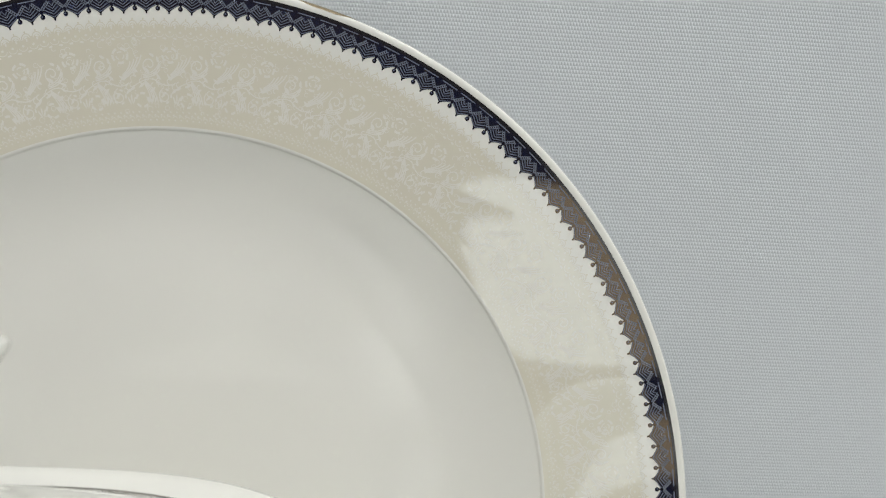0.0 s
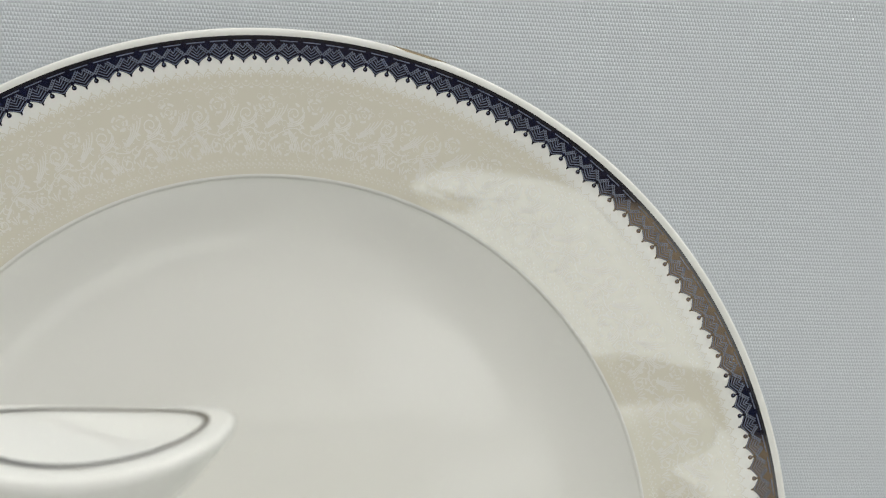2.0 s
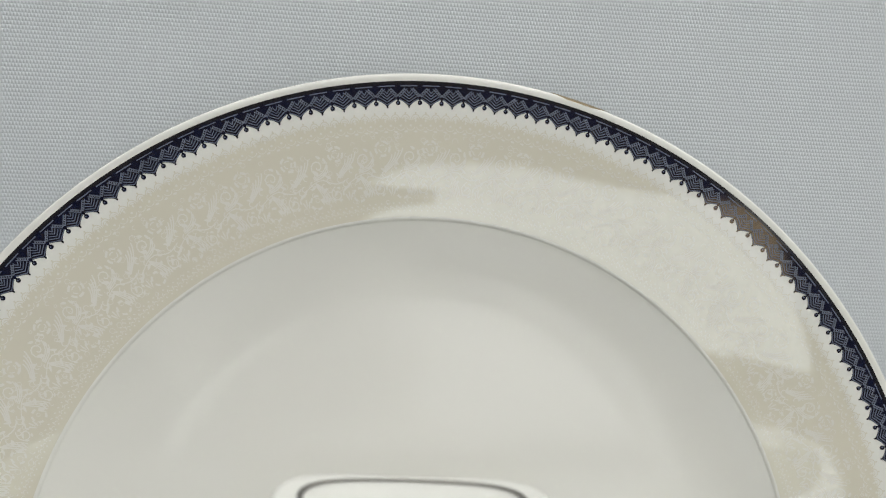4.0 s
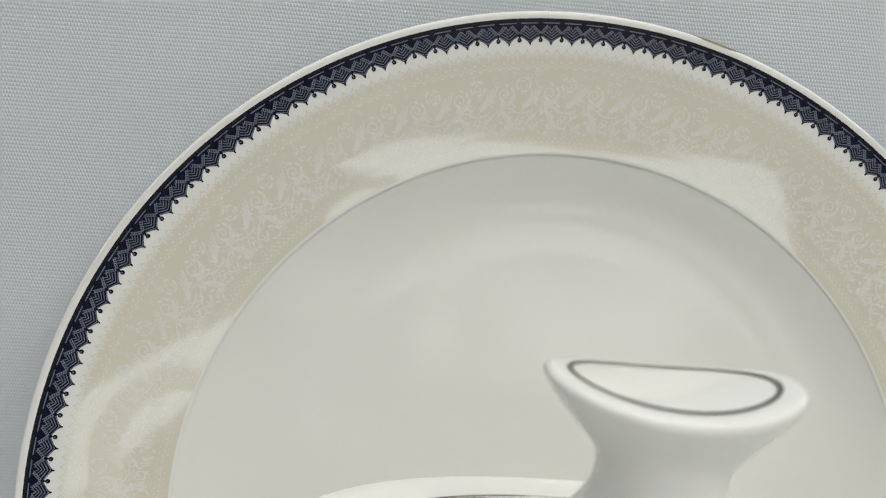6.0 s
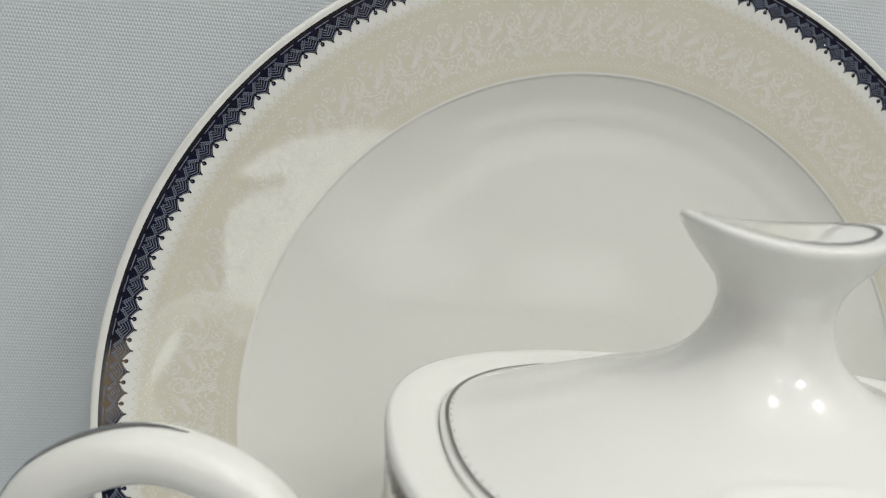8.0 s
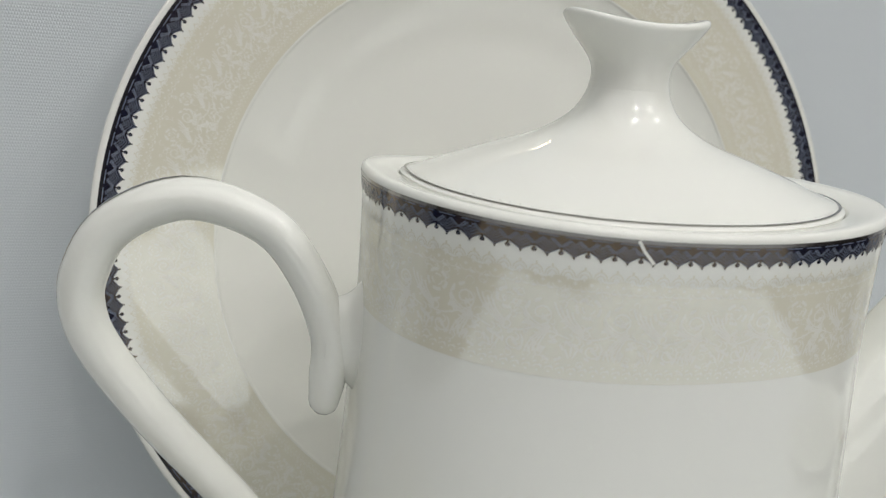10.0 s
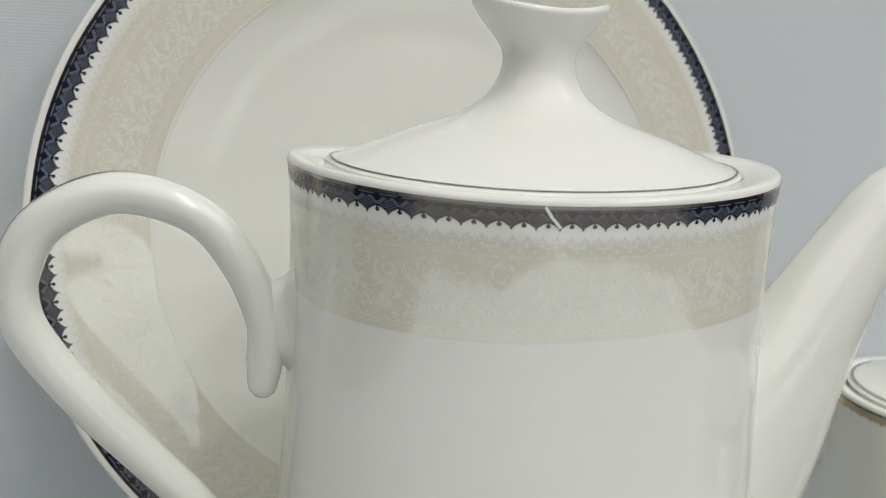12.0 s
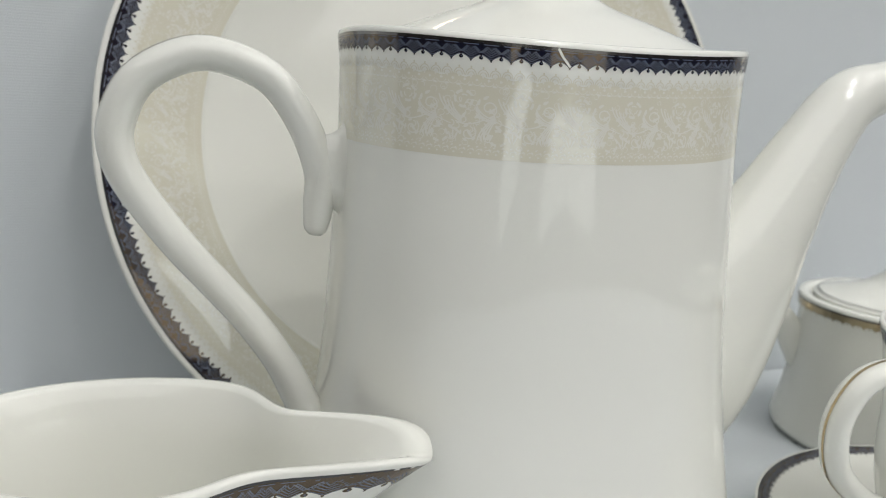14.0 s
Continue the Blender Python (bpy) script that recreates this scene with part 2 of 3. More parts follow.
def print_border(parent, surface, around, top, deep, full=True, ink=None, pitch=0.0047, rim=None):
    """Metal line, navy scalloped band and its drawn lines."""
    count = round(around / pitch)
    p = around / count
    line = Sheet(surface, 0.00010)
    steps = count * 2
    for i in range(steps):
        s0, s1 = around * i / steps, around * (i + 1) / steps
        line.poly([(s0, top - 0.0005), (s1, top - 0.0005), (s1, top + 0.0002), (s0, top + 0.0002)])
    line.make("edge_line", rim or dark_edge, parent, "thin dark platinum line" if rim else "thin near-black line")

    def low(x):
        d = abs(x - 0.5) * 2
        return 0.66 + 0.17 * (1 - d ** 1.6) + 0.17 * (1 - d) ** 3.2

    band, marks = Sheet(surface, 0.00007), Sheet(surface, 0.00012)
    cols = 16

    def ring(sheet, x, h, rx, rh):
        sheet.poly([(x + rx * p * math.cos(t), top + deep * (h + rh * math.sin(t))) for t in (k * math.pi / 5 for k in range(10))])

    for i in range(count):
        o = i * p
        for c in range(cols):
            x0, x1 = c / cols, (c + 1) / cols
            band.poly([(o + x0 * p, top), (o + x1 * p, top), (o + x1 * p, top + low(x1) * deep), (o + x0 * p, top + low(x0) * deep)])
        ring(band, o, 0.83, 0.105, 0.10)
        ring(band, o + 0.5 * p, 1.0, 0.04, 0.05)
        band.poly([(o - 0.05 * p, top + 0.64 * deep), (o + 0.05 * p, top + 0.64 * deep), (o + 0.03 * p, top + 0.78 * deep), (o - 0.03 * p, top + 0.78 * deep)])
        if not full:
            continue
        ring(marks, o + 0.02 * p, 0.82, 0.035, 0.035)
        marks.stroke([(o + 0.12 * p, top + 0.115 * deep), (o + 0.88 * p, top + 0.115 * deep)], 0.045 * deep)
        for e in (-1, 1):
            # beaded straps that meet above each hanging dot
            for side in (-0.052, 0.052):
                marks.stroke([(o + e * (0.01 + side) * p, top + (0.575 + 0.35 * side) * deep), (o + e * (0.37 + side) * p, top + (0.225 + 0.35 * side) * deep)], 0.036 * deep)
            for k in range(5):
                ring(marks, o + e * (0.05 + 0.068 * k) * p, 0.535 - 0.066 * k, 0.030, 0.030)
        # nested pointed arcs filling each scallop
        for q in range(5):
            w, h0, h1 = 0.43 - 0.085 * q, 0.66 - 0.088 * q, 0.90 - 0.115 * q
            pts = []
            for j in range(13):
                x = -1 + j / 6
                pts.append((o + (0.5 + w * x) * p, top + (h0 + (h1 - h0) * (0.62 * (1 - abs(x) ** 1.8) + 0.38 * (1 - abs(x)) ** 2.4)) * deep))
            marks.stroke(pts, 0.038 * deep)
    band.make("border_band", ink or navy, parent, "border with its warm reflection coloured gold" if ink else "navy lustre border with scalloped edge")
    if full:
        marks.make("border_linework", trace, parent, "fine grey fan and chevron lines")


def print_lace(parent, surface, around, top, bottom):
    """Beige band with a pointed upper edge, and pale roses, scrolls and leaf sprays on it."""
    count = round(around / 0.0142)
    p = around / count
    base, fine, edge = Sheet(surface, 0.000030), Sheet(surface, 0.000050), Sheet(surface, 0.000040)
    cols, rows = 20, 5
    for i in range(count * cols):
        x0, x1 = i / cols, (i + 1) / cols
        t0, t1 = (top + 0.0014 + 0.0007 * (1 - abs(math.sin(x * math.pi * 2.5)) ** 1.4) for x in (x0, x1))
        for r in range(rows):
            a0, a1 = r / rows, (r + 1) / rows
            base.poly([(x0 * p, t0 + (bottom - t0) * a0), (x1 * p, t1 + (bottom - t1) * a0),
                       (x1 * p, t1 + (bottom - t1) * a1), (x0 * p, t0 + (bottom - t0) * a1)])
    span = bottom - top
    rnd = random.Random(4)

    def arc(s, h, rad, t0, t1, width, squash=0.85):
        fine.stroke([(s + rad * math.cos(t0 + (t1 - t0) * k / 6), h + squash * rad * math.sin(t0 + (t1 - t0) * k / 6)) for k in range(7)], width)

    def strand(a, b, c, width):
        fine.stroke([tuple(a[m] * (1 - u) ** 2 + 2 * b[m] * u * (1 - u) + c[m] * u * u for m in (0, 1)) for u in (0, 0.17, 0.33, 0.5, 0.67, 0.83, 1)], width)

    for i in range(count):
        o = i * p

        def at(x, y):
            return o + x * p, top + y * span

        # net of small loops and beads along the upper edge
        for k in range(5):
            s, h = at((k + 0.5) / 5, 0.075)
            for rad in (0.0013, 0.0008):
                edge.stroke([(s + rad * math.cos(q), h + 0.0002 + 1.25 * rad * math.sin(q)) for q in (3.2, 3.7, 4.2, 4.71, 5.2, 5.7, 6.2)], 0.00022)
            edge.leaf(s, h - 0.0017, 0.00035, 0.00022, 1.57)
            arc(s, h, 0.0010, 3.3, 6.1, 0.00018)
            fine.leaf(s, h + 0.0002, 0.00042, 0.00026, 1.57)
            s, h = at(k / 5, 0.135)
            arc(s, h, 0.0012, 0.2, 2.9, 0.00018)
            fine.leaf(s, h - 0.0002, 0.00036, 0.0003, 0)
            s, h = at((k + 0.5) / 5, 0.185)
            fine.leaf(s, h, 0.0006, 0.00026, 0.25 * rnd.uniform(-1, 1))
        # open rose: broken crescents round a small heart
        s, h = at(0.20, 0.34)
        for k in range(5):
            t = k * 1.257 + rnd.uniform(-0.15, 0.15)
            arc(s, h, 0.0021, t, t + 0.85, 0.00062)
        for k in range(3):
            arc(s, h, 0.0011, k * 2.1, k * 2.1 + 1.3, 0.00030)
        # curled rose and its comb of slanting leaves
        s, h = at(0.62, 0.43)
        fine.stroke([(s + (0.0003 + 0.00015 * k) * math.cos(0.6 * k), h + (0.0003 + 0.00014 * k) * math.sin(0.6 * k)) for k in range(14)], 0.00034)
        for k in range(4):
            strand((s + 0.0022 + 0.0011 * k, h - 0.0024 + 0.0005 * k), (s + 0.0030 + 0.0009 * k, h + 0.0008), (s + 0.0080, h + 0.0036 - 0.0004 * k), 0.00036)
        for k in range(3):
            strand((s - 0.0030, h - 0.0008 + 0.0010 * k), (s - 0.0018, h + 0.0022 + 0.0004 * k), (s + 0.0020, h + 0.0024 + 0.0004 * k), 0.00030)
        for k in range(4):
            t = 2.2 + 0.75 * k
            fine.leaf(s + 0.0028 * math.cos(t), h + 0.0025 * math.sin(t), 0.0008, 0.00036, t + 1.3)
        # running vine with curled twigs
        fine.stroke([at(k / 14, 0.575 + 0.045 * math.sin(2 * math.pi * k / 14)) for k in range(1, 9)], 0.00030)
        fine.stroke([at(k / 14, 0.60 + 0.04 * math.sin(2 * math.pi * k / 14 + 0.8)) for k in range(7, 15)], 0.00024)
        for x, e in ((0.04, 1), (0.15, -1), (0.27, 1), (0.38, -1), (0.50, 1), (0.62, -1), (0.74, 1), (0.86, -1), (0.95, 1)):
            s, h = at(x, 0.585 + 0.045 * math.sin(2 * math.pi * x))
            arc(s + 0.0007, h + 0.0010 * e, 0.0008, -1.5 * e, 2.4 * e, 0.00028)
            fine.leaf(s + 0.0009, h + 0.0021 * e, 0.00100, 0.00034, 0.7 * e + rnd.uniform(-0.3, 0.3))
        # lower blooms, sprays and beaded edge
        s, h = at(0.80, 0.755)
        for k in range(5):
            t = k * 1.257 + 0.4 + rnd.uniform(-0.15, 0.15)
            arc(s, h, 0.0020, t, t + 0.75, 0.00058)
        s, h = at(0.30, 0.72)
        fine.stroke([(s + (0.0003 + 0.00015 * k) * math.cos(-0.6 * k), h + (0.0003 + 0.00013 * k) * math.sin(-0.6 * k)) for k in range(13)], 0.00032)
        for k in range(4):
            strand((s + 0.0022 + 0.0008 * k, h + 0.0016 - 0.0004 * k), (s + 0.0026 + 0.0008 * k, h - 0.0012), (s + 0.0062, h - 0.0040 + 0.0003 * k), 0.00032)
        for k in range(4):
            t = 0.8 + 1.2 * k
            fine.leaf(s + 0.0019 * math.cos(t), h + 0.0017 * math.sin(t), 0.0006, 0.0003, t + 1.57)
        for x in (0.04, 0.56, 0.63):
            s, h = at(x, 0.74)
            for k in (-1, 0, 1):
                fine.leaf(s + 0.0007 * k, h + 0.0005 * abs(k), 0.0011, 0.00022, 1.57 + 0.45 * k)
        for k in range(7):
            s, h = at((k + 0.5) / 7, 0.93)
            arc(s, h, 0.0008, 3.4, 6.0, 0.00018)
            fine.leaf(s, h + 0.0003, 0.00028, 0.00022, 0)
        for k in range(14):
            s, h = at((k + 0.5) / 14, 0.865 + 0.03 * (k % 2))
            fine.leaf(s, h, 0.00036, 0.00018, 0.5 if k % 2 else -0.5)
        for k in range(36):
            s, h = at(rnd.random(), rnd.uniform(0.20, 0.90))
            arc(s, h, rnd.uniform(0.0004, 0.0009), rnd.uniform(0, 6), rnd.uniform(7, 9), 0.00016)
    base.make("lace_band", beige, parent, "beige lace band with pointed edge")
    edge.make("lace_edging", beige, parent, "beige loops along the lace band")
    fine.make("lace_print", lace_white, parent, "pale roses, scrolls and leaf sprays")


def disc_surface(radius, edge, depth_at):
    """Round plate in its own frame: face towards +z."""
    def surface(s, h, lift):
        r = radius - edge - h
        t = s / radius
        return (r * math.cos(t), r * math.sin(t), depth_at(r) + lift)
    return surface


def oval_surface(size_at, z_top, bend=None, power=2.0):
    """Side of an oval vessel: s runs evenly round it. size_at(z) gives the two half axes."""
    a, b = size_at(z_top)
    steps = 1440
    sums = [0.0]
    for i in range(steps):
        t0, t1 = 2 * math.pi * i / steps, 2 * math.pi * (i + 1) / steps
        sums.append(sums[-1] + math.hypot(a * (squared(math.cos(t1), power) - squared(math.cos(t0), power)), b * (squared(math.sin(t1), power) - squared(math.sin(t0), power))))
    total = sums[-1]

    def surface(s, h, lift):
        q = s % total
        i = min(int(np.searchsorted(sums, q, side="right")) - 1, steps - 1)
        t = 2 * math.pi * (i + (q - sums[i]) / (sums[i + 1] - sums[i])) / steps
        z = z_top - h
        c, d = size_at(z)
        x, y = c * squared(math.cos(t), power), d * squared(math.sin(t), power)
        nx, ny = (math.copysign(abs(q) ** (2 - 2 / power), q) for q in (math.cos(t), math.sin(t)))
        nx, ny = nx / c, ny / d
        k = math.hypot(nx, ny)
        x, y, z = x + nx / k * lift, y + ny / k * lift, z
        return bend(x, y, z, t) if bend else (x, y, z)
    return surface, total


def sizes(profile):
    """Half axes by height, from rows (a, b, z)."""
    rows = sorted(profile, key=lambda r: r[2])
    zs, aa, bb = [r[2] for r in rows], [r[0] for r in rows], [r[1] for r in rows]
    return lambda z: (float(np.interp(z, zs, aa)), float(np.interp(z, zs, bb)))


def oval_line(a, b, z, width, mat, parent, name, label="", bend=None, n=120, lift=0.0002, power=2.0):
    """A flat printed line round an oval top."""
    rings = [oval(a + width / 2, b + width / 2, z + lift, n, bend, power), oval(a - width / 2, b - width / 2, z + lift, n, bend, power)]
    return mesh_object(name, *rings_mesh(rings), mat, parent, label)


def box(name, x0, x1, y0, y1, z0, z1, mat, parent=None, label="", bevel=0.0):
    bm = bmesh.new()
    bmesh.ops.create_cube(bm, size=1)
    for v in bm.verts:
        v.co = Vector(((x0 + x1) / 2 + v.co.x * (x1 - x0), (y0 + y1) / 2 + v.co.y * (y1 - y0), (z0 + z1) / 2 + v.co.z * (z1 - z0)))
    if bevel:
        bmesh.ops.bevel(bm, geom=bm.edges[:], offset=bevel, segments=2, affect="EDGES")
    me = bpy.data.meshes.new(name)
    bm.to_mesh(me)
    bm.free()
    me.materials.append(mat)
    ob = new(name, me)
    if parent:
        ob.parent = parent
    if label:
        tagged(ob, label)
    return ob


# ---- the place ----
WALL_Y = 0.0362
FLOOR = -0.78
TOP = 2.15


def cloth_wall():
    """Cloth-covered display wall with faint slack in the cloth."""
    nx, nz, x0, x1, z0, z1 = 120, 60, -1.6, 1.6, FLOOR, TOP
    verts, faces = [], []
    for j in range(nz + 1):
        for i in range(nx + 1):
            x, z = x0 + (x1 - x0) * i / nx, z0 + (z1 - z0) * j / nz
            away = min(1.0, max(0.0, (math.hypot(x, z - 0.13) - 0.10) / 0.25))
            slack = 0.0022 * away * max(0.0, noise.noise((x * 3.1, 0.3, z * 1.3)))
            verts.append((x, WALL_Y + slack, z))
    for j in range(nz):
        for i in range(nx):
            o = j * (nx + 1) + i
            faces.append((o, o + 1, o + nx + 2, o + nx + 1))
    n = len(verts)
    verts += [(x0, WALL_Y + 0.05, z0), (x1, WALL_Y + 0.05, z0), (x1, WALL_Y + 0.05, z1), (x0, WALL_Y + 0.05, z1)]
    faces.append((n + 3, n + 2, n + 1, n))
    return tagged(mesh_object("wall_cloth", verts, faces, wall_cloth), "pale grey woven cloth stretched over the display wall", "wall", kind="structure")


cloth_wall()
tagged(box("floor", -2.6, 2.6, -4.2, 0.1, FLOOR - 0.05, FLOOR, floor_stone), "beige stone floor", "floor", kind="structure")
tagged(box("ceiling", -2.6, 2.6, -4.2, 0.1, TOP, TOP + 0.05, room_paint), "plain white ceiling", "ceiling", kind="structure")
# Unseen walls, added and kept dark so the glaze mirrors little light.
tagged(box("wall_west", -2.65, -2.6, -4.2, 0.1, FLOOR, TOP, dark_panel), "unseen dark wall, added for dark reflections", "wall", kind="structure")
tagged(box("wall_east", 2.6, 2.65, -4.2, 0.1, FLOOR, TOP, dark_panel), "unseen dark wall, added for dark reflections", "wall", kind="structure")
tagged(box("wall_south", -2.6, 2.6, -4.25, -4.2, FLOOR, TOP, dark_panel), "unseen dark wall, added for dark reflections", "wall", kind="structure")


def rounded(corners, radius, steps=6):
    """Outline through the given corners, each one rounded off."""
    out, n = [], len(corners)
    for i in range(n):
        a, b, c = (Vector(corners[k % n]) for k in (i - 1, i, i + 1))
        r = min(radius, 0.45 * (a - b).length, 0.45 * (c - b).length)
        p, q = b + (a - b).normalized() * r, b + (c - b).normalized() * r
        out += [(1 - u) ** 2 * p + 2 * u * (1 - u) * b + u * u * q for u in (k / steps for k in range(steps + 1))]
    return out


BOARD_Y = -1.40


def mirrored_pane(root, corners, radius, mat):
    """Added glowing pane with rounded corners and a metal edge, mirrored by the glaze; corners as (x, z)."""
    line = rounded(corners, radius)
    n = len(line)
    verts = [(p.x, y, p.y) for y in (0.004, 0.02) for p in line]
    faces = [tuple(range(n, 2 * n)), tuple(range(n - 1, -1, -1))] + [(k, (k + 1) % n, n + (k + 1) % n, n + k) for k in range(n)]
    pane = mesh_object("pane", verts, faces, mat, root, "glowing pane added for reflections", False)
    turn = math.copysign(1, sum(line[k].x * line[(k + 1) % n].y - line[(k + 1) % n].x * line[k].y for k in range(n)))
    verts, faces = [], []
    for k in range(n):
        d = line[(k + 1) % n] - line[k - 1]
        d = Vector((d.y, -d.x)).normalized() * 0.004 * turn
        verts += [(line[k].x + d.x * e, y, line[k].y + d.y * e) for e, y in ((0.1, 0.002), (1, 0.002), (1, 0.023), (0.1, 0.023))]
    for k in range(n):
        o, q = 4 * k, 4 * ((k + 1) % n)
        faces += [(o + e, q + e, q + (e + 1) % 4, o + (e + 1) % 4) for e in range(4)]
    mesh_object("edging", verts, faces, lamp_metal, pane, "thin metal edge", False)


def reflection_board():
    """Added dark board, out of direct view, blocks low frontal light; its three glowing panes follow the glaze's
    reflections.
    """
    root = thing("reflection_board", pose(0, BOARD_Y, 0), "added dark board with glowing panes for reflections", "display stand")
    box("board", -0.80, 1.00, -0.04, 0.0, FLOOR + 0.03, 0.66, dark_panel, root, "", 0.004)
    for x in (-0.60, 0.80):
        box("foot", x - 0.04, x + 0.04, -0.22, 0.18, FLOOR, FLOOR + 0.03, lamp_metal, root, "brushed metal foot", 0.004)
    # Glow added for the bright patches mirrored in plate and pot.
    m, nt, b = material("glowing mirrored pane", (0.8, 0.8, 0.78), 0.5)
    b.inputs["Emission Color"].default_value = (0.98, 1.0, 0.97, 1)
    b.inputs["Emission Strength"].default_value = 0.6
    mirrored_pane(root, [(0.03, 0.18), (-0.01, 0.34), (0.03, 0.368), (0.085, 0.375), (0.088, 0.392), (0.03, 0.395), (-0.01, 0.405), (0.06, 0.445), (0.20, 0.455), (0.34, 0.44), (0.58, 0.46), (0.60, 0.20), (0.30, 0.195), (0.12, 0.165)], 0.03, m)
    mirrored_pane(root, [(0.10, -0.02), (0.10, 0.07), (0.18, 0.112), (0.32, 0.130), (0.60, 0.105), (0.62, -0.02), (0.42, 0.02), (0.34, 0.055), (0.25, 0.03)], 0.03, m)
    mirrored_pane(root, [(-0.34, -0.02), (-0.34, 0.11), (-0.19, 0.165), (-0.07, 0.215), (-0.05, 0.17), (-0.11, 0.115), (-0.17, 0.08), (-0.24, 0.03)], 0.03, m)


reflection_board()
for side, (x0, x1) in (("wall_north_west", (-2.6, -1.6)), ("wall_north_east", (1.6, 2.6))):
    tagged(box(side, x0, x1, 0.05, 0.1, FLOOR, TOP, room_paint), "plain warm white wall", "wall", kind="structure")

# Unseen frame, added to go round the fill lamp.
for px, py, wide, deep, watts in FILLS:
    lamp = thing("fill_frame", pose(px, py, TOP), "unseen metal frame round the added ceiling-wide fill lamp", "ceiling light", "ceiling lights")
    w, d = wide / 2, deep / 2
    for name, q in (("frame_side", (-w - 0.03, -w, -d - 0.03, d + 0.03, -0.03, 0)), ("frame_side", (w, w + 0.03, -d - 0.03, d + 0.03, -0.03, 0)), ("frame_rail", (-w, w, -d - 0.03, -d, -0.03, 0)), ("frame_rail", (-w, w, d, d + 0.03, -0.03, 0))):
        box(name, *q, lamp_metal, lamp)
for px, py in SPOTS:
    lamp = thing("downlight_can", pose(px, py, TOP), "small round metal ceiling downlight", "downlight", "ceiling downlights")
    mesh_object("can", *loft([(0.034, 0.034, 0.0), (0.034, 0.034, -0.02), (0.028, 0.028, -0.02), (0.026, 0.026, -0.004)], 32), lamp_metal, lamp)

table = thing("display_table", pose(0, 0, 0), "wooden display table covered with pale grey cloth", "table")
box("tabletop", -0.43, 0.43, -0.52, WALL_Y - 0.002, -0.035, -0.004, wood, table, "", 0.003)


def cloth_cover(parent):
    """Cloth laid over the table top; its unseen front is waved to give the pot's ragged reflection, and hangs down."""
    nx, rows = 110, []
    for i in range(nx + 1):
        x = -0.433 + 0.866 * i / nx
        front = -0.64 - 0.13 * math.exp(-((x - 0.12) / 0.22) ** 2) + 0.06 * math.exp(-((x + 0.42) / 0.05) ** 2) + 0.07 * math.exp(-((x - 0.42) / 0.06) ** 2) + 0.05 * noise.noise((x * 9, 0.7, 0.2)) + 0.02 * noise.noise((x * 31, 0.1, 0.9))
        run = [(WALL_Y - 0.001, 0.0)] + [(WALL_Y - 0.001 + (front - WALL_Y) * k / 6, 0.0) for k in range(1, 6)] + [(front + 0.012, 0.0), (front + 0.003, -0.004), (front, -0.014), (front + 0.004, -0.12), (front, -0.22)]
        run += [(front + 0.002, -0.22), (front + 0.006, -0.12), (front + 0.003, -0.017), (front + 0.013, -0.004), (WALL_Y - 0.001, -0.004)]
        rows.append([(x, y, z) for y, z in run])
    n = len(rows[0])
    faces = [(i * n + j, (i + 1) * n + j, (i + 1) * n + (j + 1) % n, i * n + (j + 1) % n) for i in range(nx) for j in range(n)]
    faces += [tuple(range(n)), tuple(nx * n + j for j in range(n - 1, -1, -1))]
    mesh_object("cloth_cover", [v for r in rows for v in r], faces, table_cloth, parent, "pale grey woven cloth cover", False)


cloth_cover(table)
for x in (-0.38, 0.38):
    for y in (-0.48, -0.03):
        box("leg", x - 0.03, x + 0.03, y - 0.03, y + 0.03, FLOOR, -0.035, wood, table, "", 0.004)

# ---- dinner plate, leaning against the wall ----
PLATE_R, WELL_R, LEAN = 0.1353, 0.0984, 11.82


def plate_depth(r):
    """Height of the plate's face at radius r, in its own frame (the lip is 0)."""
    if r < 0.0976:
        return -0.0098 + 0.0052 * max(0.0, (r - 0.070) / 0.0276) ** 2.0
    return float(np.interp(r, [0.0976, 0.0979, 0.0982, 0.0988, 0.1333], [-0.0046, -0.0044, -0.0041, -0.0042, -0.0003]))


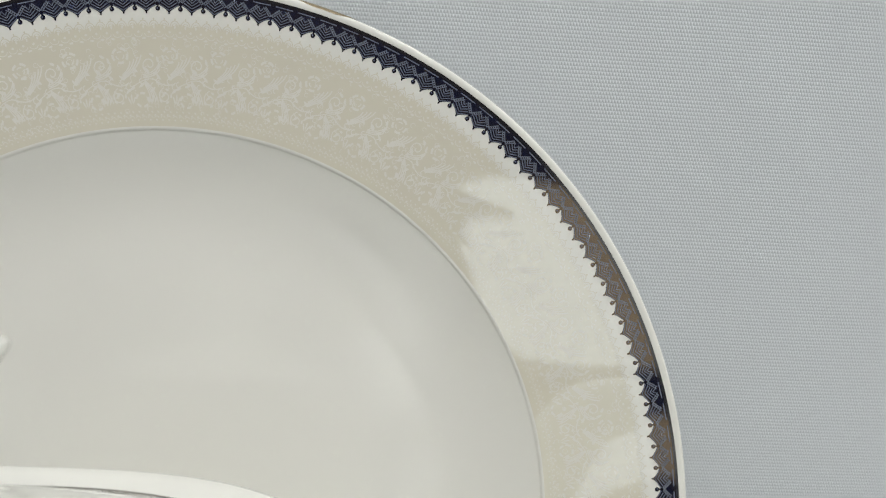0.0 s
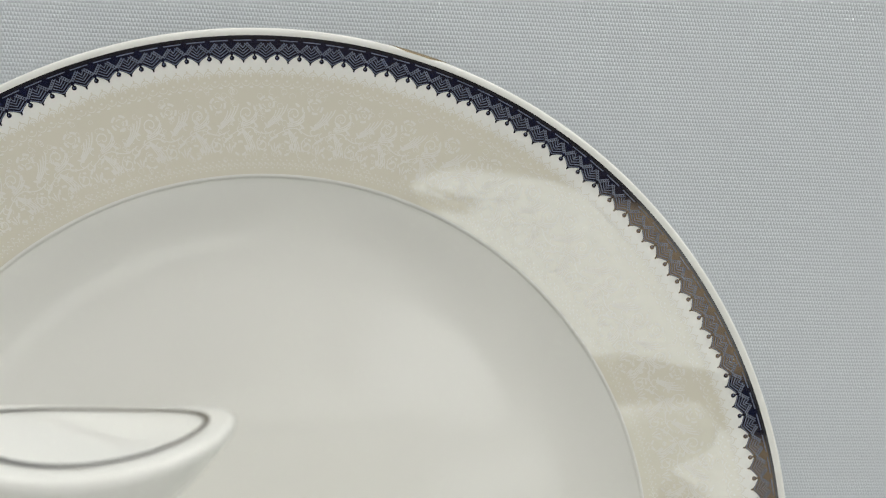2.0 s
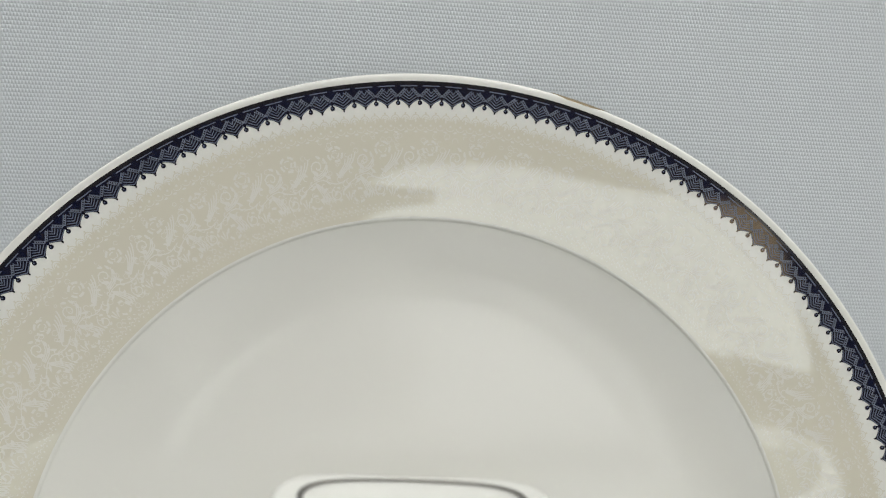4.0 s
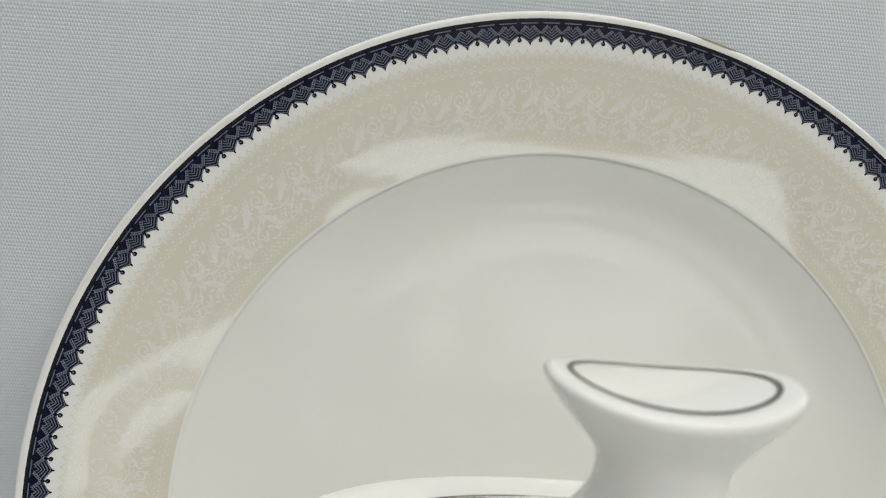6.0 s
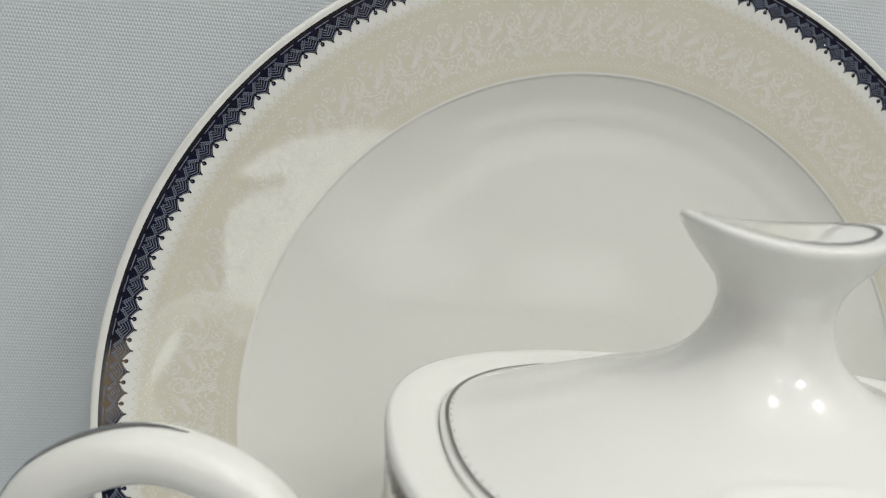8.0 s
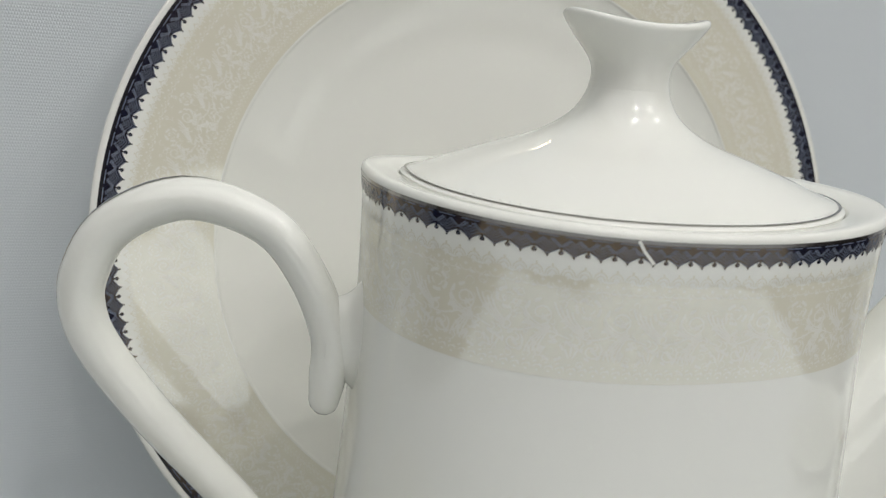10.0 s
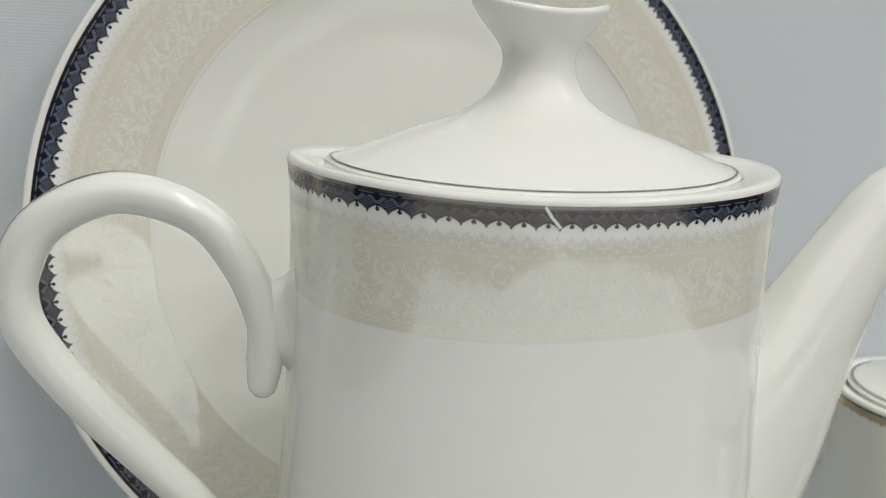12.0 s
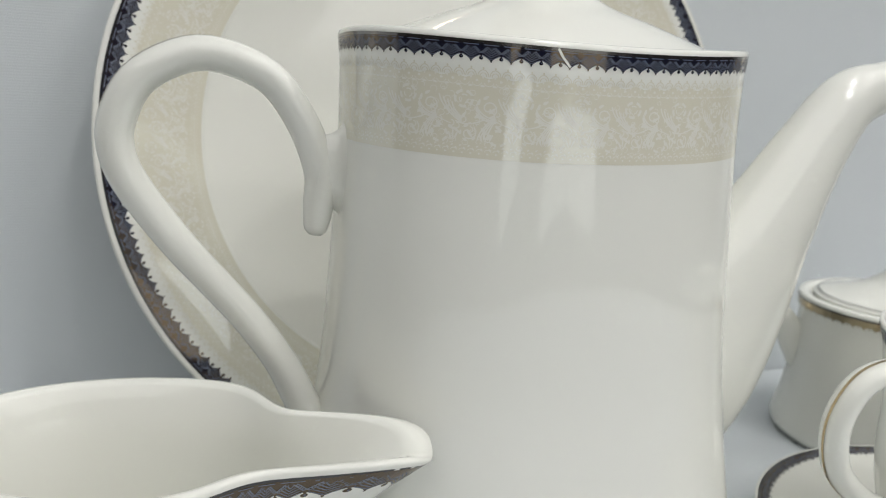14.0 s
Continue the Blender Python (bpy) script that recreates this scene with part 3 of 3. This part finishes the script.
def dinner_plate():
    root = thing("dinner_plate", pose(0, 0, 0.1330, 90 - LEAN, 0, 0), "large ivory porcelain plate with navy border, leaning on the wall", "plate")
    face = [(r, r, plate_depth(r)) for r in [0.0976, 0.0979, 0.0982, 0.0988, 0.105, 0.115, 0.1225, 0.130, 0.1333]]
    floor_rows = [(r, r, plate_depth(r)) for r in [0.0006, 0.03, 0.05, 0.062] + [0.0700 + 0.0010 * k for k in range(27)] + [0.0968, 0.0976]]
    lip = [(0.1343, 0.1343, 0.0001), (0.1350, 0.1350, -0.0003), (PLATE_R, PLATE_R, -0.0010), (0.1350, 0.1350, -0.0019), (0.1340, 0.1340, -0.0026)]
    back = [(0.125, 0.125, -0.0040), (0.105, 0.105, -0.0068), (0.098, 0.098, -0.0085), (0.092, 0.092, -0.0125), (0.086, 0.086, -0.0160),
            (0.0845, 0.0845, -0.0188), (0.0825, 0.0825, -0.0188), (0.081, 0.081, -0.0168), (0.04, 0.04, -0.0168), (0.0006, 0.0006, -0.0168)]
    mesh_object("body", *loft(face + lip + back, 240, 0, None, False, True), porcelain, root)
    mesh_object("well", *loft(floor_rows, 240, 0, None, True, False), well_glaze, root, "plain ivory well of the plate")
    surf = disc_surface(PLATE_R, 0.0, plate_depth)
    around = 2 * math.pi * PLATE_R
    print_border(root, surf, around, 0.0027, 0.0060, pitch=0.0059)
    # Short gold arc coloured in where the lip's edge glints.
    trim = [[(rad * math.cos(q), rad * math.sin(q), z) for rad, z in ((0.13445 + 0.0009 * e, 0.00018 - 0.0008 * e), (0.1350 + 0.0003 * e, -0.0001 - 0.0005 * e), (0.1354, -0.0008), (0.13545, -0.0010))] for q, e in ((math.radians(71 + 0.16 * k), max(0.0, 1 - k / 14, 1 - (45 - k) / 14)) for k in range(46))]
    mesh_object("gold_glint", [v for row in trim for v in row], [(4 * i + j, 4 * i + j + 1, 4 * i + j + 5, 4 * i + j + 4) for i in range(45) for j in range(3)], gold, root, "gold arc for the glint on the rim's edge")
    print_lace(root, surf, around, 0.0100, 0.0366)
    return root


dinner_plate()

# ---- coffee pot ----
POT = pose(-0.0075, -0.0847, 0, 0, 0, -0.85)
POT_A, POT_B, POT_POWER, RIM_Z, RIM_RISE = 0.0590, 0.0464, 2.4, 0.1668, 0.0031
POT_SIDE = [(k * POT_A, k * POT_B, z) for k, z in ((1.24, 0.0), (1.30, 0.003), (1.29, 0.010), (1.19, 0.030), (1.10, 0.062), (1.055, 0.083), (1.015, 0.117), (0.993, 0.140), (0.990, 0.154), (0.991, 0.160), (0.995, 0.1640))]


def rim_sway(x, y, h, t):
    """The pot's rim rises a little towards handle and spout."""
    k = max(0.0, min(1.0, (h - 0.10) / 0.06))
    return x, y, h + RIM_RISE * k * (x / POT_A) ** 2


def ear_handle(root, path, web, line_range):
    def swung(verts, faces):
        """The handle swings back a little from the pot's long axis."""
        return [(x, y + 0.15 * max(0.0, -0.060 - x), z) for x, y, z in verts], faces

    mesh_object("handle", *swung(*tube(path, 24, 90)), porcelain, root)
    rows = curve_fill([(p[0], p[1], p[2]) for p in web], 14)
    wide = curve_fill([(p[3], 0, 0) for p in web], 14)
    mesh_object("handle_joint", *rings_mesh([[(r.x, w.x * math.sin(q), r.y + r.z * math.cos(q)) for q in (2 * math.pi * k / 28 for k in range(28))] for r, w in zip(rows, wide)], True, True), porcelain, root)
    mesh_object("handle_line", *swung(*ridge(path, *line_range, 0.0010, 0.00015, 90)), platinum, root, "tapered dark platinum stripe")


def boat_knob(root, z, a, b, tall, rise):
    """Flared saddle-shaped knob on a waist, with a dark line on its top."""
    def saddle(x, y, h, t):
        k = max(0.0, (h - z - 0.35 * tall) / (0.65 * tall))
        return x, y, h + rise * k * ((x / a) ** 2 - 0.35 - 0.15 * (y / b) ** 2)
    prof = [(0.535 * a, 0.775 * b, z), (0.545 * a, 0.76 * b, z + 0.20 * tall), (0.65 * a, 0.80 * b, z + 0.45 * tall), (0.83 * a, 0.91 * b, z + 0.68 * tall), (0.96 * a, 0.99 * b, z + 0.85 * tall),
            (a, b, z + 0.92 * tall), (0.975 * a, 0.965 * b, z + 0.98 * tall), (0.90 * a, 0.87 * b, z + 1.005 * tall), (0.6 * a, 0.58 * b, z + 1.01 * tall), (0.3 * a, 0.3 * b, z + 1.01 * tall), (0.01 * a, 0.01 * b, z + 1.01 * tall)]
    mesh_object("knob", *loft(prof, 64, 44, saddle, False, True), porcelain, root)
    oval_line(0.80 * a, 0.76 * b, z + 1.006 * tall, 0.0007, platinum, root, "knob_line", "dark platinum line", saddle, 80, 0.00018)


def coffee_pot():
    root = thing("coffee_pot", POT, "tall oval ivory porcelain coffee pot with navy lace border", "coffee pot")
    A, B, Z = POT_A, POT_B, RIM_Z
    lip = [(A, B, Z - 0.0004), (A - 0.0003, B - 0.0003, Z + 0.0006), (A - 0.0012, B - 0.0012, Z + 0.0010), (A - 0.0035, B - 0.0030, Z + 0.0006), (A - 0.0078, B - 0.0066, Z + 0.0002), (A - 0.0086, B - 0.0071, Z - 0.0002), (A - 0.0089, B - 0.0073, Z - 0.0012), (A - 0.009, B - 0.0075, Z - 0.02)]
    foot = [(1.18 * A, 1.18 * B, 0.0030), (0.0010, 0.0010, 0.0030)]
    side = [tuple(r) for r in curve_fill(POT_SIDE, 50)]
    mesh_object("body", *loft(list(reversed(foot)) + side + lip, 168, 0, rim_sway, True, False, POT_POWER), porcelain, root)
    size = sizes(side + [(A, B, Z)])
    surf, around = oval_surface(size, Z - 0.0008, rim_sway, POT_POWER)
    print_border(root, surf, around, 0.0003, 0.0041, rim=platinum)
    print_lace(root, surf, around, 0.0062, 0.0265)
    nick = Sheet(surf, 0.00016)
    at = around * 0.705 - 0.0030
    nick.stroke([(at, 0.0000), (at + 0.0013, 0.0019), (at + 0.0033, 0.0040)], 0.0006)
    nick.make("scratch", porcelain, root, "pale scratch across the border")
    handle = [(-0.0658, 0.1172, 0.0034, 0.0040), (-0.0652, 0.1230, 0.0041, 0.0046), (-0.0650, 0.1325, 0.0043, 0.0048), (-0.0700, 0.1460, 0.0044, 0.0050), (-0.0791, 0.1574, 0.0045, 0.0051),
              (-0.0952, 0.1622, 0.0046, 0.0052), (-0.1098, 0.1558, 0.0047, 0.0052), (-0.1162, 0.1448, 0.0048, 0.0052), (-0.1166, 0.1356, 0.0048, 0.0052), (-0.1127, 0.1264, 0.0048, 0.0052),
              (-0.1030, 0.1125, 0.0047, 0.0051), (-0.0930, 0.1005, 0.0046, 0.0050), (-0.0835, 0.0890, 0.0046, 0.0050), (-0.0752, 0.0765, 0.0047, 0.0052), (-0.0695, 0.0645, 0.0050, 0.0056), (-0.0640, 0.0540, 0.0052, 0.0058), (-0.0590, 0.0480, 0.0052, 0.0058)]
    web = [(-0.0665, 0.1325, 0.0095, 0.0036), (-0.0630, 0.1325, 0.0098, 0.0038), (-0.0605, 0.1322, 0.0112, 0.0046), (-0.0585, 0.1318, 0.0138, 0.0060), (-0.0565, 0.1312, 0.0165, 0.0080)]
    ear_handle(root, handle, web, (0.285, 0.47, -1))
    spout = [(0.0480, 0.0545, 0.0355, 0.0205), (0.0625, 0.0710, 0.0335, 0.0198), (0.0770, 0.0915, 0.0268, 0.0176), (0.0915, 0.1150, 0.0182, 0.0145), (0.1065, 0.1395, 0.0134, 0.0112), (0.1200, 0.1565, 0.0112, 0.0094), (0.1360, 0.1630, 0.0088, 0.0080)]
    mesh_object("spout", *tube(spout, 32, 60), porcelain, root)
    a, b = 0.0170, 0.0106
    rows = [(0.0488, 0.0379, Z - 0.0030), (0.0500, 0.0391, Z - 0.0008), (0.0501, 0.0392, Z - 0.0001), (0.0497, 0.0388, Z + 0.0005), (0.0450, 0.0350, Z + 0.0026), (0.0385, 0.0300, Z + 0.0056), (0.0300, 0.0240, Z + 0.0092),
            (0.0196, 0.0164, Z + 0.0132), (0.0130, 0.0116, Z + 0.0174), (0.0098, 0.0091, Z + 0.0218), (0.0087, 0.0081, Z + 0.0258), (0.0091, 0.0081, Z + 0.0290), (0.65 * a, 0.80 * b, Z + 0.0317), (0.83 * a, 0.91 * b, Z + 0.0347),
            (0.96 * a, 0.99 * b, Z + 0.0370), (a, b, Z + 0.0380), (0.975 * a, 0.965 * b, Z + 0.0388), (0.90 * a, 0.87 * b, Z + 0.0391), (0.6 * a, 0.58 * b, Z + 0.0392), (0.3 * a, 0.3 * b, Z + 0.0392), (0.01 * a, 0.01 * b, Z + 0.0392)]
    run = [tuple(r) for r in curve_fill(rows, 121)]
    cut = max(i for i, r in enumerate(run) if r[2] < Z + 0.0240)

    def lid_sway(x, y, h, t):
        k = max(0.0, (h - Z - 0.030) / 0.009)
        return x, y, h + RIM_RISE * (x / POT_A) ** 2 + 0.0020 * k * ((x / a) ** 2 - 0.35 - 0.15 * (y / b) ** 2)

    rings = [oval(r[0], r[1], r[2], 144, lid_sway, 2.4 - 0.2 * max(0.0, min(1.0, (r[2] - Z - 0.003) / 0.018))) for r in run[:cut + 1]]
    lid = mesh_object("lid", *rings_mesh(rings), porcelain, root, "domed lid with flared knob")
    mesh_object("knob", *loft(run[cut:], 144, 0, lid_sway, False, True, 2.2), porcelain, lid)
    oval_line(0.80 * a, 0.76 * b, Z + 0.0392, 0.0007, platinum, lid, "knob_line", "dark platinum line", lid_sway, 90, 0.0002)
    oval_line(0.0490, 0.0382, Z + 0.00085, 0.0006, platinum, lid, "lid_line", "dark platinum line", lid_sway, 160, 0.0002, 2.4)
    verts, faces = [], []
    for j in range(120):
        t = 2 * math.pi * j / 120
        x, y = 0.0484 * squared(math.cos(t), 2.4), 0.0377 * squared(math.sin(t), 2.4)
        h = lid_sway(x, y, Z + 0.0014, t)[2]
        o = len(verts)
        verts += [(x + 0.0002 * math.cos(q), y + 0.0002 * math.sin(q), h) for q in (0, 1.57, 3.14, 4.71)]
        faces.append((o, o + 1, o + 2, o + 3))
    mesh_object("lid_dots", verts, faces, platinum, lid, "tiny dark dots beside the line", False)
    return root


coffee_pot()


# ---- cream jug ----
def cream_jug():
    root = thing("cream_jug", pose(-0.1210, -0.1112, 0.0, 0, 0, -20), "small oval ivory porcelain cream jug with pouring lip", "jug")
    rim_z, a, b = 0.074, 0.050, 0.0330
    side = [(0.036, 0.026, 0.0), (0.0375, 0.0268, 0.003), (0.041, 0.029, 0.014), (0.043, 0.030, 0.030), (0.043, 0.0295, 0.046), (0.045, 0.0292, 0.060), (a - 0.001, b - 0.001, 0.071)]
    inner = [(a, b, 0.0735), (a - 0.0006, b - 0.0006, 0.0743), (a - 0.0022, b - 0.0022, 0.0744), (a - 0.0036, b - 0.0036, 0.0730), (0.0415, 0.0262, 0.060), (0.0395, 0.0262, 0.046), (0.039, 0.026, 0.030), (0.036, 0.024, 0.012), (0.028, 0.019, 0.006), (0.002, 0.0015, 0.006)]

    def shaped(reach):
        """The pouring lip: drawn out, narrowed behind and drooping at its tip. reach: how far it is drawn out."""
        def lip(x, y, h, t):
            k = max(0.0, min(1.0, (h - 0.036) / 0.038)) ** 1.6
            w = abs(math.atan2(math.sin(t), math.cos(t)))
            g = math.exp(-(w / 0.46) ** 4)
            m = math.exp(-((w - 0.78) / 0.30) ** 2)
            x2 = x + k * (reach * g - 0.0035 * m)
            y2 = y * (1 - 0.26 * k * m) * (1 + 0.08 * k * g)
            return x2, y2, h + k * (0.0012 * g - 0.0006 * m - 0.0042 * math.exp(-(w / 0.24) ** 2))
        return lip

    lip, throat = shaped(0.0205), shaped(0.0165)
    outer = [(0.001, 0.001, 0.002), (0.034, 0.0245, 0.002)] + [tuple(r) for r in curve_fill(side, 30)] + inner[:2]
    rings = [oval(*r, 160, lip) for r in outer] + [oval(*r, 160, throat) for r in inner[2:]]
    mesh_object("body", *rings_mesh(rings, True, True), porcelain, root)
    size = sizes([tuple(r) for r in curve_fill(side, 60)] + [(a, b, 0.0735)])
    surf, around = oval_surface(size, 0.0725, lip)
    print_border(root, surf, around, 0.0004, 0.0052)
    path = [(-0.044, 0.050, 0.0034, 0.0040), (-0.052, 0.060, 0.0036, 0.0044), (-0.066, 0.066, 0.0038, 0.0046), (-0.080, 0.058, 0.0038, 0.0046), (-0.081, 0.044, 0.0038, 0.0046), (-0.066, 0.028, 0.0038, 0.0046), (-0.048, 0.016, 0.0040, 0.0046), (-0.038, 0.010, 0.0040, 0.0046)]
    mesh_object("handle", *tube(path, 18, 50), porcelain, root)
    return root


cream_jug()


# ---- sugar bowl ----
def sugar_bowl():
    root = thing("sugar_bowl", pose(0.211, -0.0515, 0, 0, 0, -32), "lidded ivory porcelain sugar bowl, rim's warm reflection coloured gold", "sugar bowl")
    a, b, z = 0.0480, 0.0440, 0.0680
    side = [(0.0495, 0.0455, 0.0), (0.0530, 0.0485, 0.003), (0.0530, 0.0485, 0.008), (0.0500, 0.0458, 0.020), (0.0480, 0.0440, 0.034), (0.0470, 0.0430, 0.048), (0.0470, 0.0430, 0.058), (a, b, z - 0.002)]
    lip = [(a, b, z - 0.0008), (a - 0.0006, b - 0.0006, z), (a - 0.003, b - 0.003, z + 0.0002), (a - 0.006, b - 0.006, z - 0.0012), (a - 0.008, b - 0.008, z - 0.006)]
    mesh_object("body", *loft([(0.001, 0.001, 0.002), (0.031, 0.029, 0.002)] + [tuple(r) for r in curve_fill(side, 30)] + lip, 96, 0, None, True, False), porcelain, root)
    size = sizes([tuple(r) for r in curve_fill(side, 60)])
    surf, around = oval_surface(size, z - 0.0020)
    # Gold colour stands for the warm reflection on the bowl's navy border.
    print_border(root, surf, around, 0.0003, 0.0042, False, gold)
    for e in (-1, 1):
        mesh_object("lug", *tube([(e * 0.0430, 0.0360, 0.0080, 0.0046), (e * 0.0485, 0.0455, 0.0072, 0.0044), (e * 0.0535, 0.0545, 0.0050, 0.0038), (e * 0.0565, 0.0610, 0.0028, 0.0030)], 18, 30), porcelain, root)
    lid = mesh_object("lid", *loft([(0.0405, 0.0365, z - 0.003), (0.0413, 0.0373, z - 0.0006), (0.0411, 0.0371, z + 0.0004), (0.035, 0.0315, z + 0.0022), (0.026, 0.0225, z + 0.0050), (0.017, 0.015, z + 0.0095), (0.010, 0.009, z + 0.0160), (0.0072, 0.0066, z + 0.0205), (0.0072, 0.0066, z + 0.0215)], 96, 40), porcelain, root, "low domed lid with flared knob")
    boat_knob(lid, z + 0.0205, 0.0135, 0.0090, 0.0085, 0.0018)
    oval_line(0.0395, 0.0356, z + 0.0013, 0.0008, platinum, lid, "lid_line", "dark platinum line")
    return root


sugar_bowl()


# ---- cup and saucer ----
def saucer():
    root = thing("saucer", pose(0.135, -0.149, 0), "ivory porcelain saucer with brown and navy edge band", "saucer")
    R = 0.0715

    def depth(r):
        return float(np.interp(r, [0, 0.028, 0.034, 0.046, 0.060, 0.0695, 0.0710], [0.0050, 0.0050, 0.0062, 0.0098, 0.0142, 0.0172, 0.0176]))
    face = [(r, r, depth(r)) for r in (0.0005, 0.02, 0.028, 0.031, 0.034, 0.046, 0.060, 0.0695, 0.0708)]
    rest = [(R, R, 0.0176), (R, R, 0.0166), (0.0700, 0.0700, 0.0154), (0.056, 0.056, 0.0095), (0.040, 0.040, 0.0035), (0.033, 0.033, 0.0), (0.031, 0.031, 0.0), (0.030, 0.030, 0.002), (0.0005, 0.0005, 0.002)]
    mesh_object("body", *loft(face + rest, 120, 0, None, True, True), porcelain, root)
    print_border(root, disc_surface(R, 0.0, depth), 2 * math.pi * R, 0.0014, 0.0042)
    return root


def coffee_cup():
    root = thing("coffee_cup", pose(0.135, -0.149, 0.0052, 0, 0, -8), "ivory porcelain coffee cup with ring handle, on its saucer", "cup")
    z = 0.083
    side = [(0.026, 0.026, 0.0), (0.0275, 0.0275, 0.003), (0.033, 0.033, 0.016), (0.037, 0.037, 0.036), (0.0375, 0.0375, 0.056), (0.0400, 0.0400, 0.074), (0.0420, 0.0420, z - 0.001)]
    inner = [(0.0420, 0.0420, z), (0.0412, 0.0412, z + 0.0004), (0.0404, 0.0404, z - 0.0004), (0.0375, 0.0388, 0.070), (0.0362, 0.0362, 0.050), (0.034, 0.034, 0.030), (0.028, 0.028, 0.010), (0.002, 0.002, 0.006)]
    mesh_object("body", *loft([(0.001, 0.001, 0.0015), (0.024, 0.024, 0.0015)] + [tuple(r) for r in curve_fill(side, 24)] + inner, 96, 0, None, True, True), porcelain, root)
    size = sizes([tuple(r) for r in curve_fill(side, 50)])
    surf, around = oval_surface(size, z - 0.0016)
    print_border(root, surf, around, 0.0004, 0.0048)
    path = [(-0.0360, 0.066, 0.0030, 0.0036), (-0.042, 0.0725, 0.0033, 0.0040), (-0.050, 0.0760, 0.0036, 0.0044), (-0.061, 0.072, 0.0037, 0.0046), (-0.067, 0.060, 0.0037, 0.0046), (-0.0645, 0.046, 0.0037, 0.0046), (-0.055, 0.036, 0.0036, 0.0043), (-0.046, 0.031, 0.0035, 0.0040), (-0.034, 0.028, 0.0035, 0.0040)]
    mesh_object("handle", *tube(path, 20, 60), porcelain, root)
    mesh_object("handle_line", *ridge(path, 0.15, 0.85, -1, 0.0005, 0.00015, 60), gold, root, "thin worn gold stripe")
    return root


saucer()
coffee_cup()
